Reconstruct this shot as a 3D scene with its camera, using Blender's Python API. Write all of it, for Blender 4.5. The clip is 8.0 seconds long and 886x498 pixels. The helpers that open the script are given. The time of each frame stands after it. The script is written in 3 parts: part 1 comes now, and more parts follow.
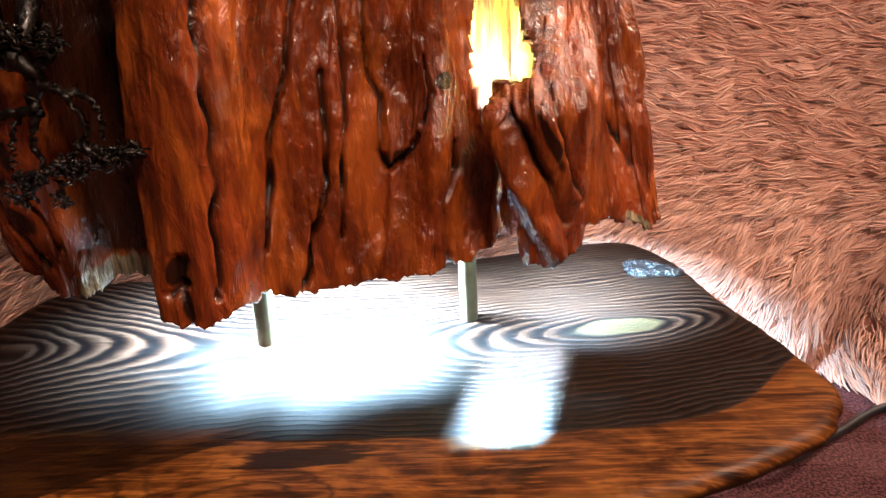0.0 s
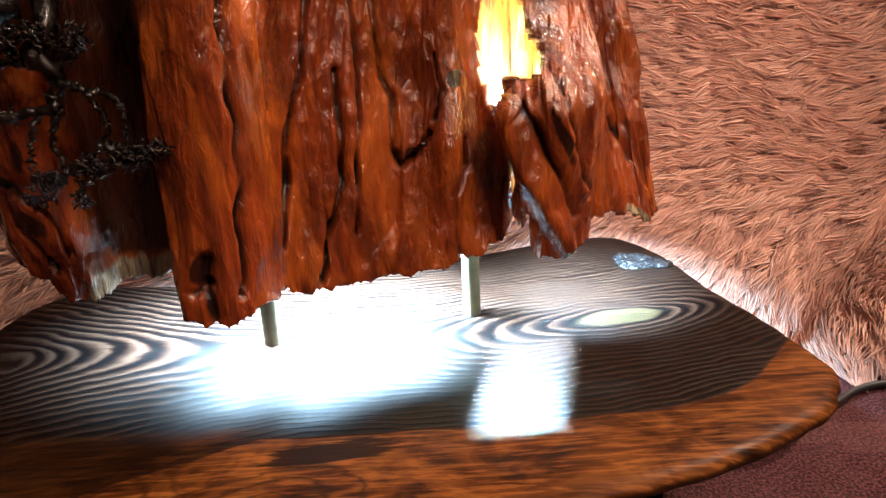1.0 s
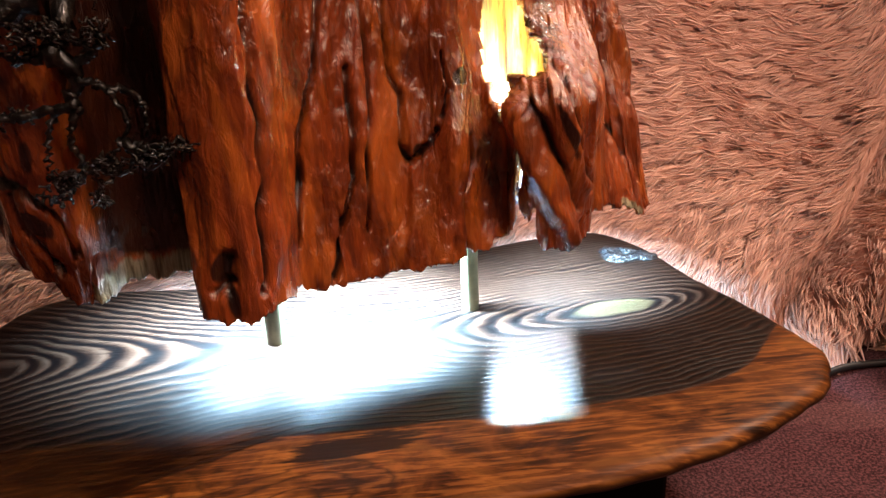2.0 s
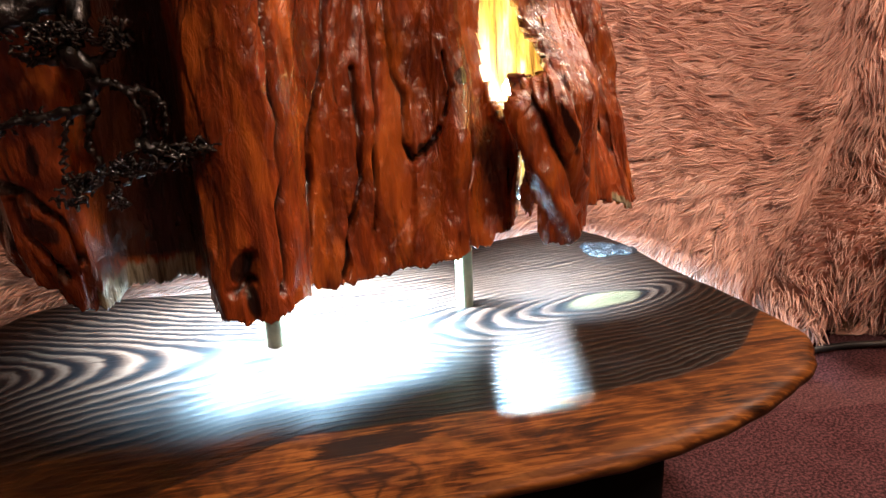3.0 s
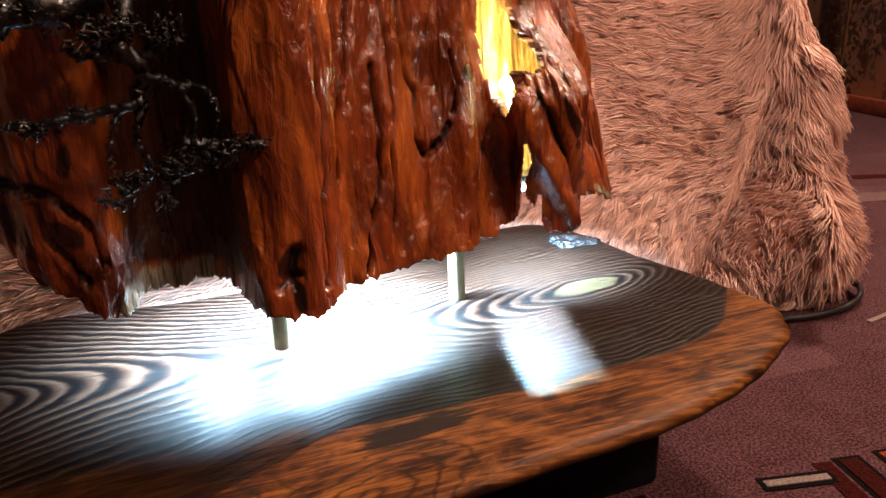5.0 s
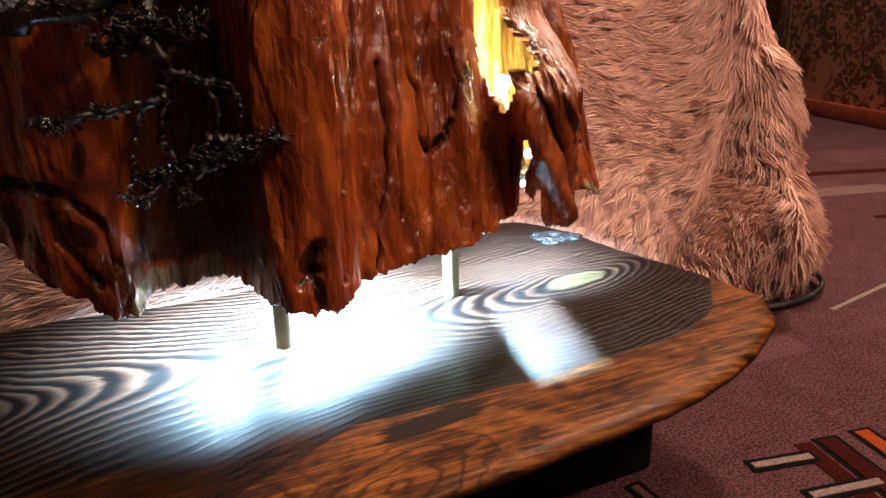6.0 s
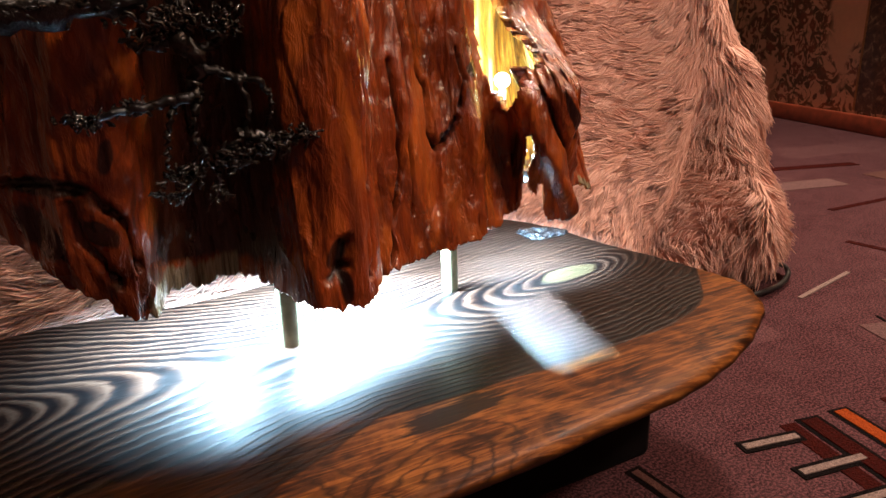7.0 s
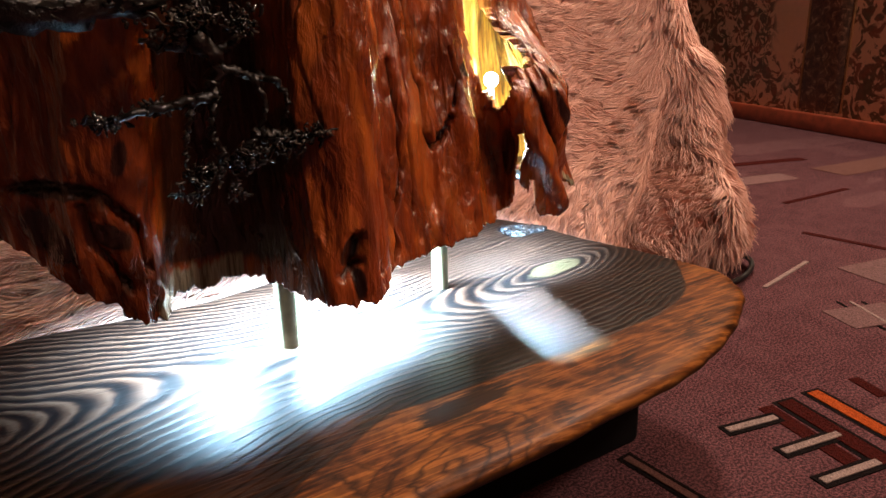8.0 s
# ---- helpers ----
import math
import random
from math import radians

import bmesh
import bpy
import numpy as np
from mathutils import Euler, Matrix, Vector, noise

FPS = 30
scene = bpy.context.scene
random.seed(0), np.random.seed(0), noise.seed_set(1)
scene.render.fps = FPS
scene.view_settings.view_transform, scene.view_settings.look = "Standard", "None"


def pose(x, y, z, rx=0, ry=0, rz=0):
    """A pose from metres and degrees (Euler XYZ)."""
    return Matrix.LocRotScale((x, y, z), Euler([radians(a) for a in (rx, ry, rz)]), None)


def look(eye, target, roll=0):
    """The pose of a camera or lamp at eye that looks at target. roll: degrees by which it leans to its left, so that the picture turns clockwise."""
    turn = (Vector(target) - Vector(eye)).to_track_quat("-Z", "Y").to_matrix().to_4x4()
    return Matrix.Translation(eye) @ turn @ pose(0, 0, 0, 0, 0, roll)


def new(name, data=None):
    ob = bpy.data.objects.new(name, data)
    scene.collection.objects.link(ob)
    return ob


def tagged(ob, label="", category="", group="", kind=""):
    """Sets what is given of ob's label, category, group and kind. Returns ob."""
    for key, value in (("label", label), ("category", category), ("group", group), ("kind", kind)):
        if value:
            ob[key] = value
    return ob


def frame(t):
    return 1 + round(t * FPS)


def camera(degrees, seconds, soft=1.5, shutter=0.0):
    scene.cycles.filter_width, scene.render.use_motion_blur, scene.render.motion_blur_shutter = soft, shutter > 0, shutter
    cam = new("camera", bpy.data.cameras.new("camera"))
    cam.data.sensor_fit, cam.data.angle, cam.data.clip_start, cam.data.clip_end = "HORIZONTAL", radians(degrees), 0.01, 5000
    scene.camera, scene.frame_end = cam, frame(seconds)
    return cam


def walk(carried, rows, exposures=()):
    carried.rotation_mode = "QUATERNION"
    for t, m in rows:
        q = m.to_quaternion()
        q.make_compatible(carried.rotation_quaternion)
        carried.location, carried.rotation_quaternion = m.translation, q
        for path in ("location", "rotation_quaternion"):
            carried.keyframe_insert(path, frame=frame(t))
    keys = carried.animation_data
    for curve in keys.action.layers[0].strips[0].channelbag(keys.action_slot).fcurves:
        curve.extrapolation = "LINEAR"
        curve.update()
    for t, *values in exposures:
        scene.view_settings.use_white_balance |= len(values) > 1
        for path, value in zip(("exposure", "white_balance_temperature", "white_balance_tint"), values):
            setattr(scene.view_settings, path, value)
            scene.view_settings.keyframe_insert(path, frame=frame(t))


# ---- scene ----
cam = camera(63.7, 8.0)
PATH = [
    (0, (0.03, 0.022, 0.376), (-0.037, 1.904, -0.296), -2.6),
    (0.5, (0.011, 0.016, 0.375), (0.006, 1.902, -0.293), -2.5),
    (1, (-0.008, 0.013, 0.374), (0.052, 1.899, -0.291), -2.6),
    (1.5, (-0.028, 0.01, 0.373), (0.1, 1.893, -0.289), -2.5),
    (3, (-0.089, 0.004, 0.372), (0.265, 1.86, -0.283), -2.3),
    (3.5, (-0.111, 0.004, 0.37), (0.316, 1.848, -0.277), -2.3),
    (4, (-0.132, 0.005, 0.369), (0.367, 1.832, -0.274), -2.1),
    (4.5, (-0.154, 0.007, 0.369), (0.421, 1.812, -0.273), -2.0),
    (6, (-0.212, 0.016, 0.366), (0.565, 1.746, -0.267), -1.6),
    (6.5, (-0.233, 0.022, 0.365), (0.607, 1.723, -0.267), -1.5),
    (7, (-0.253, 0.027, 0.364), (0.65, 1.697, -0.265), -1.5),
    (7.5, (-0.27, 0.032, 0.364), (0.694, 1.668, -0.263), -1.6),
    (8, (-0.286, 0.036, 0.363), (0.733, 1.64, -0.261), -1.7),
]
walk(cam, [(t, look(eye, target, roll)) for t, eye, target, roll in PATH])

# ---- light ----
world = bpy.data.worlds.new("room_dusk")
scene.world = world
world.use_nodes = True
world.node_tree.nodes["Background"].inputs[0].default_value = (1.0, .72, .5, 1)
world.node_tree.nodes["Background"].inputs[1].default_value = .003


def lamp(name, kind, energy, colour, m, **settings):
    data = bpy.data.lights.new(name, kind)
    data.energy, data.color = energy, colour
    for key, value in settings.items():
        if key == "size":
            data.size = value
        elif key == "radius":
            data.shadow_soft_size = value
        elif key == "cone":
            data.spot_size, data.spot_blend = radians(value), .95 if value > 50 else .3
    ob = new(name, data)
    ob.matrix_world = m
    return ob


COOL = (.43, .73, 1.0)
ROOM_LIGHT, LED_LIGHT, BEAM = 135.0, 2.2, 128.0
WARM = (1.0, .75, .62)
lamp("ceiling_light", "POINT", ROOM_LIGHT, WARM, Matrix.Translation((.80, -1.0, 2.1)), radius=.15)
# added fill with no fixture, brightens the wallpaper, throw and carpet
lamp("wall_fill", "POINT", 175.0, (1.0, .78, .62), Matrix.Translation((1.32, 1.12, 1.9)), radius=.12)
scene.view_settings.exposure = 0.0

TOP = .132  # the slab's top

# ---- materials ----


def material(name):
    m = bpy.data.materials.new(name)
    m.use_nodes = True
    nt = m.node_tree
    return m, nt, nt.nodes["Principled BSDF"]


def node(nt, kind, **values):
    n = nt.nodes.new("ShaderNode" + kind)
    for key, value in values.items():
        if key in ("operation", "data_type", "blend_type", "noise_dimensions", "wave_type", "feature"):
            setattr_plain(n, key, value)
        else:
            n.inputs[key.replace("_", " ")].default_value = value
    return n


def setattr_plain(n, key, value):
    if key == "operation":
        n.operation = value
    elif key == "data_type":
        n.data_type = value
    elif key == "blend_type":
        n.blend_type = value
    elif key == "noise_dimensions":
        n.noise_dimensions = value
    elif key == "wave_type":
        n.wave_type = value
    elif key == "feature":
        n.feature = value


def math_node(nt, op, a, b=None, c=None, clamp=False):
    n = nt.nodes.new("ShaderNodeMath")
    n.operation, n.use_clamp = op, clamp
    for i, v in enumerate((a, b, c)):
        if v is None:
            continue
        if isinstance(v, (int, float)):
            n.inputs[i].default_value = v
        else:
            nt.links.new(v, n.inputs[i])
    return n.outputs[0]


def mapped(nt, scale=(1, 1, 1), turn=(0, 0, 0), shift=(0, 0, 0)):
    co = nt.nodes.new("ShaderNodeTexCoord")
    mp = nt.nodes.new("ShaderNodeMapping")
    mp.inputs["Scale"].default_value, mp.inputs["Rotation"].default_value = scale, [radians(a) for a in turn]
    mp.inputs["Location"].default_value = shift
    nt.links.new(co.outputs["Object"], mp.inputs["Vector"])
    return mp.outputs[0]


def noise_of(nt, vector, scale, detail=4, rough=.55, distort=0.0):
    n = nt.nodes.new("ShaderNodeTexNoise")
    nt.links.new(vector, n.inputs["Vector"])
    n.inputs["Scale"].default_value, n.inputs["Detail"].default_value = scale, detail
    n.inputs["Roughness"].default_value, n.inputs["Distortion"].default_value = rough, distort
    return n.outputs[0]


def ramp(nt, value, stops):
    n = nt.nodes.new("ShaderNodeValToRGB")
    while len(n.color_ramp.elements) < len(stops):
        n.color_ramp.elements.new(.5)
    for e, (p, c) in zip(n.color_ramp.elements, stops):
        e.position, e.color = p, (*c, 1)
    nt.links.new(value, n.inputs[0])
    return n.outputs[0]


def mix(nt, f, a, b, kind="MIX"):
    n = nt.nodes.new("ShaderNodeMix")
    n.data_type, n.blend_type = "RGBA", kind
    for socket, v in ((n.inputs[0], f), (n.inputs[6], a), (n.inputs[7], b)):
        if isinstance(v, (int, float)):
            socket.default_value = v
        elif isinstance(v, tuple):
            socket.default_value = (*v, 1)
        else:
            nt.links.new(v, socket)
    return n.outputs[2]


def bump(nt, bsdf, height, strength, distance):
    n = nt.nodes.new("ShaderNodeBump")
    n.inputs["Strength"].default_value, n.inputs["Distance"].default_value = strength, distance
    nt.links.new(height, n.inputs["Height"])
    nt.links.new(n.outputs[0], bsdf.inputs["Normal"])


def plain(name, colour, rough=.5, metal=0.0, grain=0.0, scale=60, coat=0.0, relief=0.0):
    m, nt, b = material(name)
    v = noise_of(nt, mapped(nt), scale)
    b.inputs["Roughness"].default_value, b.inputs["Metallic"].default_value = rough, metal
    b.inputs["Coat Weight"].default_value = coat
    if relief:
        bump(nt, b, v, 1.0, relief)
    dark = tuple(c * (1 - grain) for c in colour)
    light = tuple(min(1, c * (1 + grain)) for c in colour)
    nt.links.new(ramp(nt, v, [(.3, dark), (.7, light)]), b.inputs["Base Color"])
    return m


def bark_material():
    """Old wood under thick lacquer: amber to red-brown plates, black cracks, charred places, painted-in shade and raw
    broken places.
    """
    m, nt, b = material("lacquered_old_wood")

    def attribute(name):
        a = nt.nodes.new("ShaderNodeAttribute")
        a.attribute_name = name
        return a.outputs["Fac"]

    streak = noise_of(nt, mapped(nt, (44, 44, 7)), 1.0, 6, .62, 1.0)
    blotch = noise_of(nt, mapped(nt, (1, 1, .5)), 20, 4, .6, .6)
    fine = noise_of(nt, mapped(nt, (380, 380, 22)), 1.0, 3, .6, .4)
    c = ramp(nt, streak, [(.30, (.028, .004, .0014)), (.43, (.17, .024, .004)), (.56, (.36, .058, .008)), (.70, (.59, .145, .024))])
    c = mix(nt, ramp(nt, blotch, [(.36, (0, 0, 0)), (.64, (1, 1, 1))]), mix(nt, .65, c, (.070, .009, .003)), c)
    c = mix(nt, .26, c, ramp(nt, fine, [(.3, (.05, .007, .002)), (.7, (.42, .088, .014))]))
    amber = noise_of(nt, mapped(nt, (30, 30, 12), shift=(.4, .2, .1)), 1.0, 3, .55, .8)
    c = mix(nt, ramp(nt, amber, [(.50, (0, 0, 0)), (.66, (.55, .55, .55))]), c, (.62, .150, .018))
    # charred places, painted shade and raw places keep a ragged edge
    ragged = math_node(nt, "MULTIPLY", math_node(nt, "SUBTRACT", noise_of(nt, mapped(nt, (1, 1, .4)), 110, 4, .65), .5), .9)
    char_shade = math_node(nt, "MULTIPLY", math_node(nt, "SUBTRACT", math_node(nt, "ADD", attribute("burnt_shade"), ragged), .30), 2.6, clamp=True)
    char_shade = math_node(nt, "MULTIPLY", char_shade, .93)
    c = mix(nt, char_shade, c, (.012, .0035, .002))
    raw = math_node(nt, "MULTIPLY", math_node(nt, "SUBTRACT", math_node(nt, "ADD", attribute("raw_break"), ragged), .4), 3.0, clamp=True)
    c = mix(nt, raw, c, ramp(nt, fine, [(.35, (.10, .075, .035)), (.6, (.42, .37, .24))]))
    c = mix(nt, math_node(nt, "MULTIPLY", attribute("crack_dark"), .97, clamp=True), c, (.005, .0025, .002))
    nt.links.new(c, b.inputs["Base Color"])
    nt.links.new(ramp(nt, blotch, [(.3, (.20, .20, .20)), (.7, (.40, .40, .40))]), b.inputs["Roughness"])
    b.inputs["Specular IOR Level"].default_value = .45
    b.inputs["Coat Weight"].default_value, b.inputs["Coat Roughness"].default_value = .85, .09
    wrinkle = noise_of(nt, mapped(nt, (1, 1, .4)), 130, 4, .6, .6)
    h = math_node(nt, "ADD", math_node(nt, "MULTIPLY", streak, .8), math_node(nt, "ADD", math_node(nt, "MULTIPLY", fine, .22), wrinkle))
    bump(nt, b, h, 1.0, .0028)
    nt.links.new(b.inputs["Normal"].links[0].from_socket, b.inputs["Coat Normal"])
    return m


def inner_material():
    m, nt, b = material("pale_inner_wood")
    streak = noise_of(nt, mapped(nt, (130, 130, 8)), 1.0, 5, .65, .3)
    nt.links.new(ramp(nt, streak, [(.36, (.07, .018, .002)), (.47, (.40, .15, .012)), (.56, (.66, .34, .045)), (.68, (.80, .60, .22))]), b.inputs["Base Color"])
    b.inputs["Roughness"].default_value = .45
    bump(nt, b, streak, .6, .002)
    return m


def slab_material():
    """Flat-sawn dark-stained wood: growth rings cut lengthwise, an eye at one end, a pale outer band."""
    m, nt, b = material("stained_slab_wood")
    co = nt.nodes.new("ShaderNodeTexCoord")
    sep = nt.nodes.new("ShaderNodeSeparateXYZ")
    nt.links.new(co.outputs["Object"], sep.inputs[0])
    x, y = sep.outputs[0], sep.outputs[1]
    wob = noise_of(nt, mapped(nt, (1, 1.6, 1)), 9, 3, .5)
    wob2 = noise_of(nt, mapped(nt, (1, 3, 1)), 34, 2, .5)

    def M(op, p, q=None, r=None, clamp=False):
        return math_node(nt, op, p, q, r, clamp)

    # the heart line runs along y = .50 and rises towards the eye
    heart = M("ADD", M("MULTIPLY", M("MAXIMUM", M("SUBTRACT", x, .05), 0.0), .19), .500)
    dy = M("SUBTRACT", y, heart)
    dy = M("ADD", dy, M("MULTIPLY", M("SUBTRACT", wob, .5), .030))
    flare = M("SUBTRACT", 1.0, M("MULTIPLY", M("MAXIMUM", M("SUBTRACT", -.10, x), 0.0), 1.9))
    dy = M("MULTIPLY", dy, flare)
    across = M("MULTIPLY", M("MULTIPLY", dy, dy), 420.0)
    lean = M("SUBTRACT", x, .150)
    right = M("MAXIMUM", M("MULTIPLY", lean, 8.2), M("MULTIPLY", lean, -5.8))
    left = M("MAXIMUM", M("MULTIPLY", M("ADD", x, .31), 6.0), .0)
    near = M("SMOOTH_MIN", M("MINIMUM", M("MULTIPLY", right, right), left), .95, .5)
    dist = M("SQRT", M("ADD", across, M("ADD", near, .0004)))
    dist = M("ADD", dist, M("MULTIPLY", M("SUBTRACT", wob2, .5), .035))
    beyond = M("ADD", M("MULTIPLY", M("SUBTRACT", dist, .27), 8.2), 1.0)
    phase = M("ADD", M("MINIMUM", M("MULTIPLY", dist, 3.7), 1.0), M("MAXIMUM", M("SUBTRACT", beyond, 1.0), 0.0))
    ring = M("FRACT", M("ADD", phase, M("MULTIPLY", M("SUBTRACT", wob2, .5), .12)))
    line = M("MULTIPLY", M("SMOOTH_MIN", M("MULTIPLY", ring, 1.35), M("MULTIPLY", M("SUBTRACT", 1.0, ring), 3.2), .12), 1.12, clamp=True)
    grain = noise_of(nt, mapped(nt, (14, 420, 40)), 1.0, 3, .6)
    pore = M("MULTIPLY", M("SUBTRACT", .40, noise_of(nt, mapped(nt, (34, 620, 40)), 1.0, 2, .5)), 6.0, clamp=True)
    uneven = M("MULTIPLY", line, M("ADD", M("MULTIPLY", noise_of(nt, mapped(nt, (1, 2.2, 1), shift=(3, 1, 0)), 13, 3, .6), .55), .53))
    tone = M("SUBTRACT", M("ADD", uneven, M("MULTIPLY", grain, .28)), M("MULTIPLY", pore, .6))
    heartwood = ramp(nt, tone, [(.30, (.0010, .0006, .0006)), (.48, (.0042, .0018, .0012)), (.78, (.0185, .0085, .0052)), (1.0, (.029, .0150, .0096))])
    eye = M("MULTIPLY", M("LESS_THAN", dist, .27), M("GREATER_THAN", x, 0.0))
    core = M("MULTIPLY", M("SUBTRACT", .262, dist), 16.0, clamp=True)
    heartwood = mix(nt, M("MULTIPLY", M("MULTIPLY", eye, core), M("ADD", M("MULTIPLY", grain, .5), .5)), heartwood, (.024, .0175, .0082))
    # pale outer band along the front edge
    rise = M("MULTIPLY", M("POWER", M("MAXIMUM", M("SUBTRACT", x, .06), 0.0), 3.0), 12.0)
    dip = M("MULTIPLY", M("MAXIMUM", M("SUBTRACT", -.11, x), 0.0), .50)
    border = M("SUBTRACT", M("ADD", rise, .381), dip)
    edge = M("SUBTRACT", M("ADD", border, M("MULTIPLY", M("SUBTRACT", wob, .5), .016)), y)
    outer = M("MULTIPLY", edge, 420.0, clamp=True)
    rim = M("SUBTRACT", 1.0, M("MULTIPLY", M("ABSOLUTE", edge), 380.0, clamp=True))
    cloud = noise_of(nt, mapped(nt, (15, 24, 20), (0, 0, 30)), 1.0, 4, .58, 1.3)
    fibre = noise_of(nt, mapped(nt, (28, 330, 40), (0, 0, 58)), 1.0, 3, .6, .5)
    sap = ramp(nt, cloud, [(.36, (.014, .004, .0015)), (.45, (.060, .016, .0035)), (.55, (.165, .050, .0095)), (.68, (.33, .120, .023))])
    sap = mix(nt, .52, sap, ramp(nt, fibre, [(.42, (.008, .0025, .001)), (.52, (.095, .028, .006)), (.60, (.27, .096, .021))]))

    def figure(cx, cy, wide, tall, slope):
        """A squared distance from a slanting oval's middle: 1 on the oval."""
        ex = M("MULTIPLY", M("SUBTRACT", x, cx), 1 / wide)
        ey = M("MULTIPLY", M("SUBTRACT", M("SUBTRACT", y, cy), M("MULTIPLY", M("SUBTRACT", x, cx), slope)), 1 / tall)
        return M("ADD", M("MULTIPLY", ex, ex), M("MULTIPLY", ey, ey))

    # curling dark figure round two knots near the front edge
    for cx, cy, wide, tall, slope, reach in ((-.108, .312, .030, .016, .3, 2.6), (-.182, .322, .026, .020, .2, 1.9)):
        d = M("ADD", M("SQRT", figure(cx, cy, wide, tall, slope)), M("MULTIPLY", M("SUBTRACT", wob2, .5), .9))
        curl = M("ABSOLUTE", M("SUBTRACT", M("FRACT", M("MULTIPLY", d, 1.7)), .5))
        curl = M("SUBTRACT", 1.0, M("MULTIPLY", curl, 5.0, clamp=True))
        curl = M("MULTIPLY", curl, M("MULTIPLY", M("SUBTRACT", reach, d), 1.5, clamp=True))
        sap = mix(nt, M("MULTIPLY", curl, .85), sap, (.020, .006, .002))
    # the long dark patch with frayed ends beside the border
    spot = M("ADD", figure(-.066, .3620, .046, .0125, .14), M("MULTIPLY", M("SUBTRACT", fibre, .5), 2.6))
    spot = M("SUBTRACT", 1.0, M("MULTIPLY", M("SUBTRACT", spot, .55), 2.4, clamp=True))
    sap = mix(nt, M("MULTIPLY", spot, .95), sap, (.013, .0035, .002))
    # a red-brown zone between the heartwood and the outer band at one end
    between = M("MULTIPLY", M("MULTIPLY", M("SUBTRACT", .395, y), 160.0, clamp=True), M("MULTIPLY", M("SUBTRACT", -.095, x), 30.0, clamp=True))
    heartwood = mix(nt, M("MULTIPLY", between, .8), heartwood, mix(nt, .6, (.018, .0045, .002), sap, "MULTIPLY"))
    heartwood = mix(nt, M("MULTIPLY", between, .22), heartwood, sap)
    wood = mix(nt, outer, heartwood, sap)
    wood = mix(nt, M("MULTIPLY", rim, .75), wood, (.016, .006, .003))
    wane = M("MULTIPLY", M("SUBTRACT", M("SUBTRACT", TOP - .0040, sep.outputs[2]), M("MULTIPLY", M("SUBTRACT", wob2, .5), .004)), 500.0, clamp=True)
    wood = mix(nt, M("MULTIPLY", wane, .85), wood, (.020, .008, .005))
    nt.links.new(wood, b.inputs["Base Color"])
    nt.links.new(ramp(nt, cloud, [(.3, (.34, .34, .34)), (.7, (.50, .50, .50))]), b.inputs["Roughness"])
    b.inputs["Specular IOR Level"].default_value = .09
    bump(nt, b, M("ADD", M("MULTIPLY", tone, M("SUBTRACT", 1.0, outer)), M("MULTIPLY", fibre, .3)), .32, .0012)
    return m


def fur_material():
    m, nt, b = material("peach_shag_fibre")
    geo = nt.nodes.new("ShaderNodeNewGeometry")
    patch = noise_of(nt, mapped(nt), 7, 3, .5)
    v = math_node(nt, "ADD", math_node(nt, "MULTIPLY", geo.outputs["Random Per Island"], .6), math_node(nt, "MULTIPLY", patch, .4))
    nt.links.new(ramp(nt, v, [(.15, (.56, .265, .185)), (.5, (.73, .405, .300)), (.85, (.84, .53, .42))]), b.inputs["Base Color"])
    b.inputs["Roughness"].default_value = .6
    b.inputs["Sheen Weight"].default_value = .25
    return m


def carpet_material():
    m, nt, b = material("mauve_carpet_pile")
    base = mapped(nt)
    big = nt.nodes.new("ShaderNodeTexVoronoi")
    big.distance = "CHEBYCHEV"
    nt.links.new(mapped(nt, (5, 9, 1), (0, 0, 8)), big.inputs["Vector"])
    big.inputs["Scale"].default_value = 1.0
    pile = noise_of(nt, base, 400, 3, .7)
    soft = noise_of(nt, base, 30, 3, .6)
    sep = nt.nodes.new("ShaderNodeSeparateColor")
    nt.links.new(big.outputs["Color"], sep.inputs[0])
    c = ramp(nt, sep.outputs[0], [(.0, (.048, .015, .019)), (.45, (.066, .023, .028)), (.75, (.102, .042, .047)), (1.0, (.20, .10, .10))])
    c = mix(nt, .68, c, ramp(nt, pile, [(.44, (.007, .002, .0025)), (.60, (.27, .098, .108))]))
    c = mix(nt, .25, c, ramp(nt, soft, [(.3, (.04, .02, .023)), (.7, (.14, .08, .088))]))
    nt.links.new(c, b.inputs["Base Color"])
    b.inputs["Roughness"].default_value, b.inputs["Specular IOR Level"].default_value = .95, .08
    bump(nt, b, pile, .9, .004)
    return m


def stripe_material(name, colour):
    m, nt, b = material(name)
    pile = noise_of(nt, mapped(nt), 420, 3, .7)
    nt.links.new(ramp(nt, pile, [(.3, tuple(c * .55 for c in colour)), (.7, tuple(c * 1.35 for c in colour))]), b.inputs["Base Color"])
    b.inputs["Roughness"].default_value, b.inputs["Specular IOR Level"].default_value = .95, .08
    bump(nt, b, pile, .9, .004)
    return m


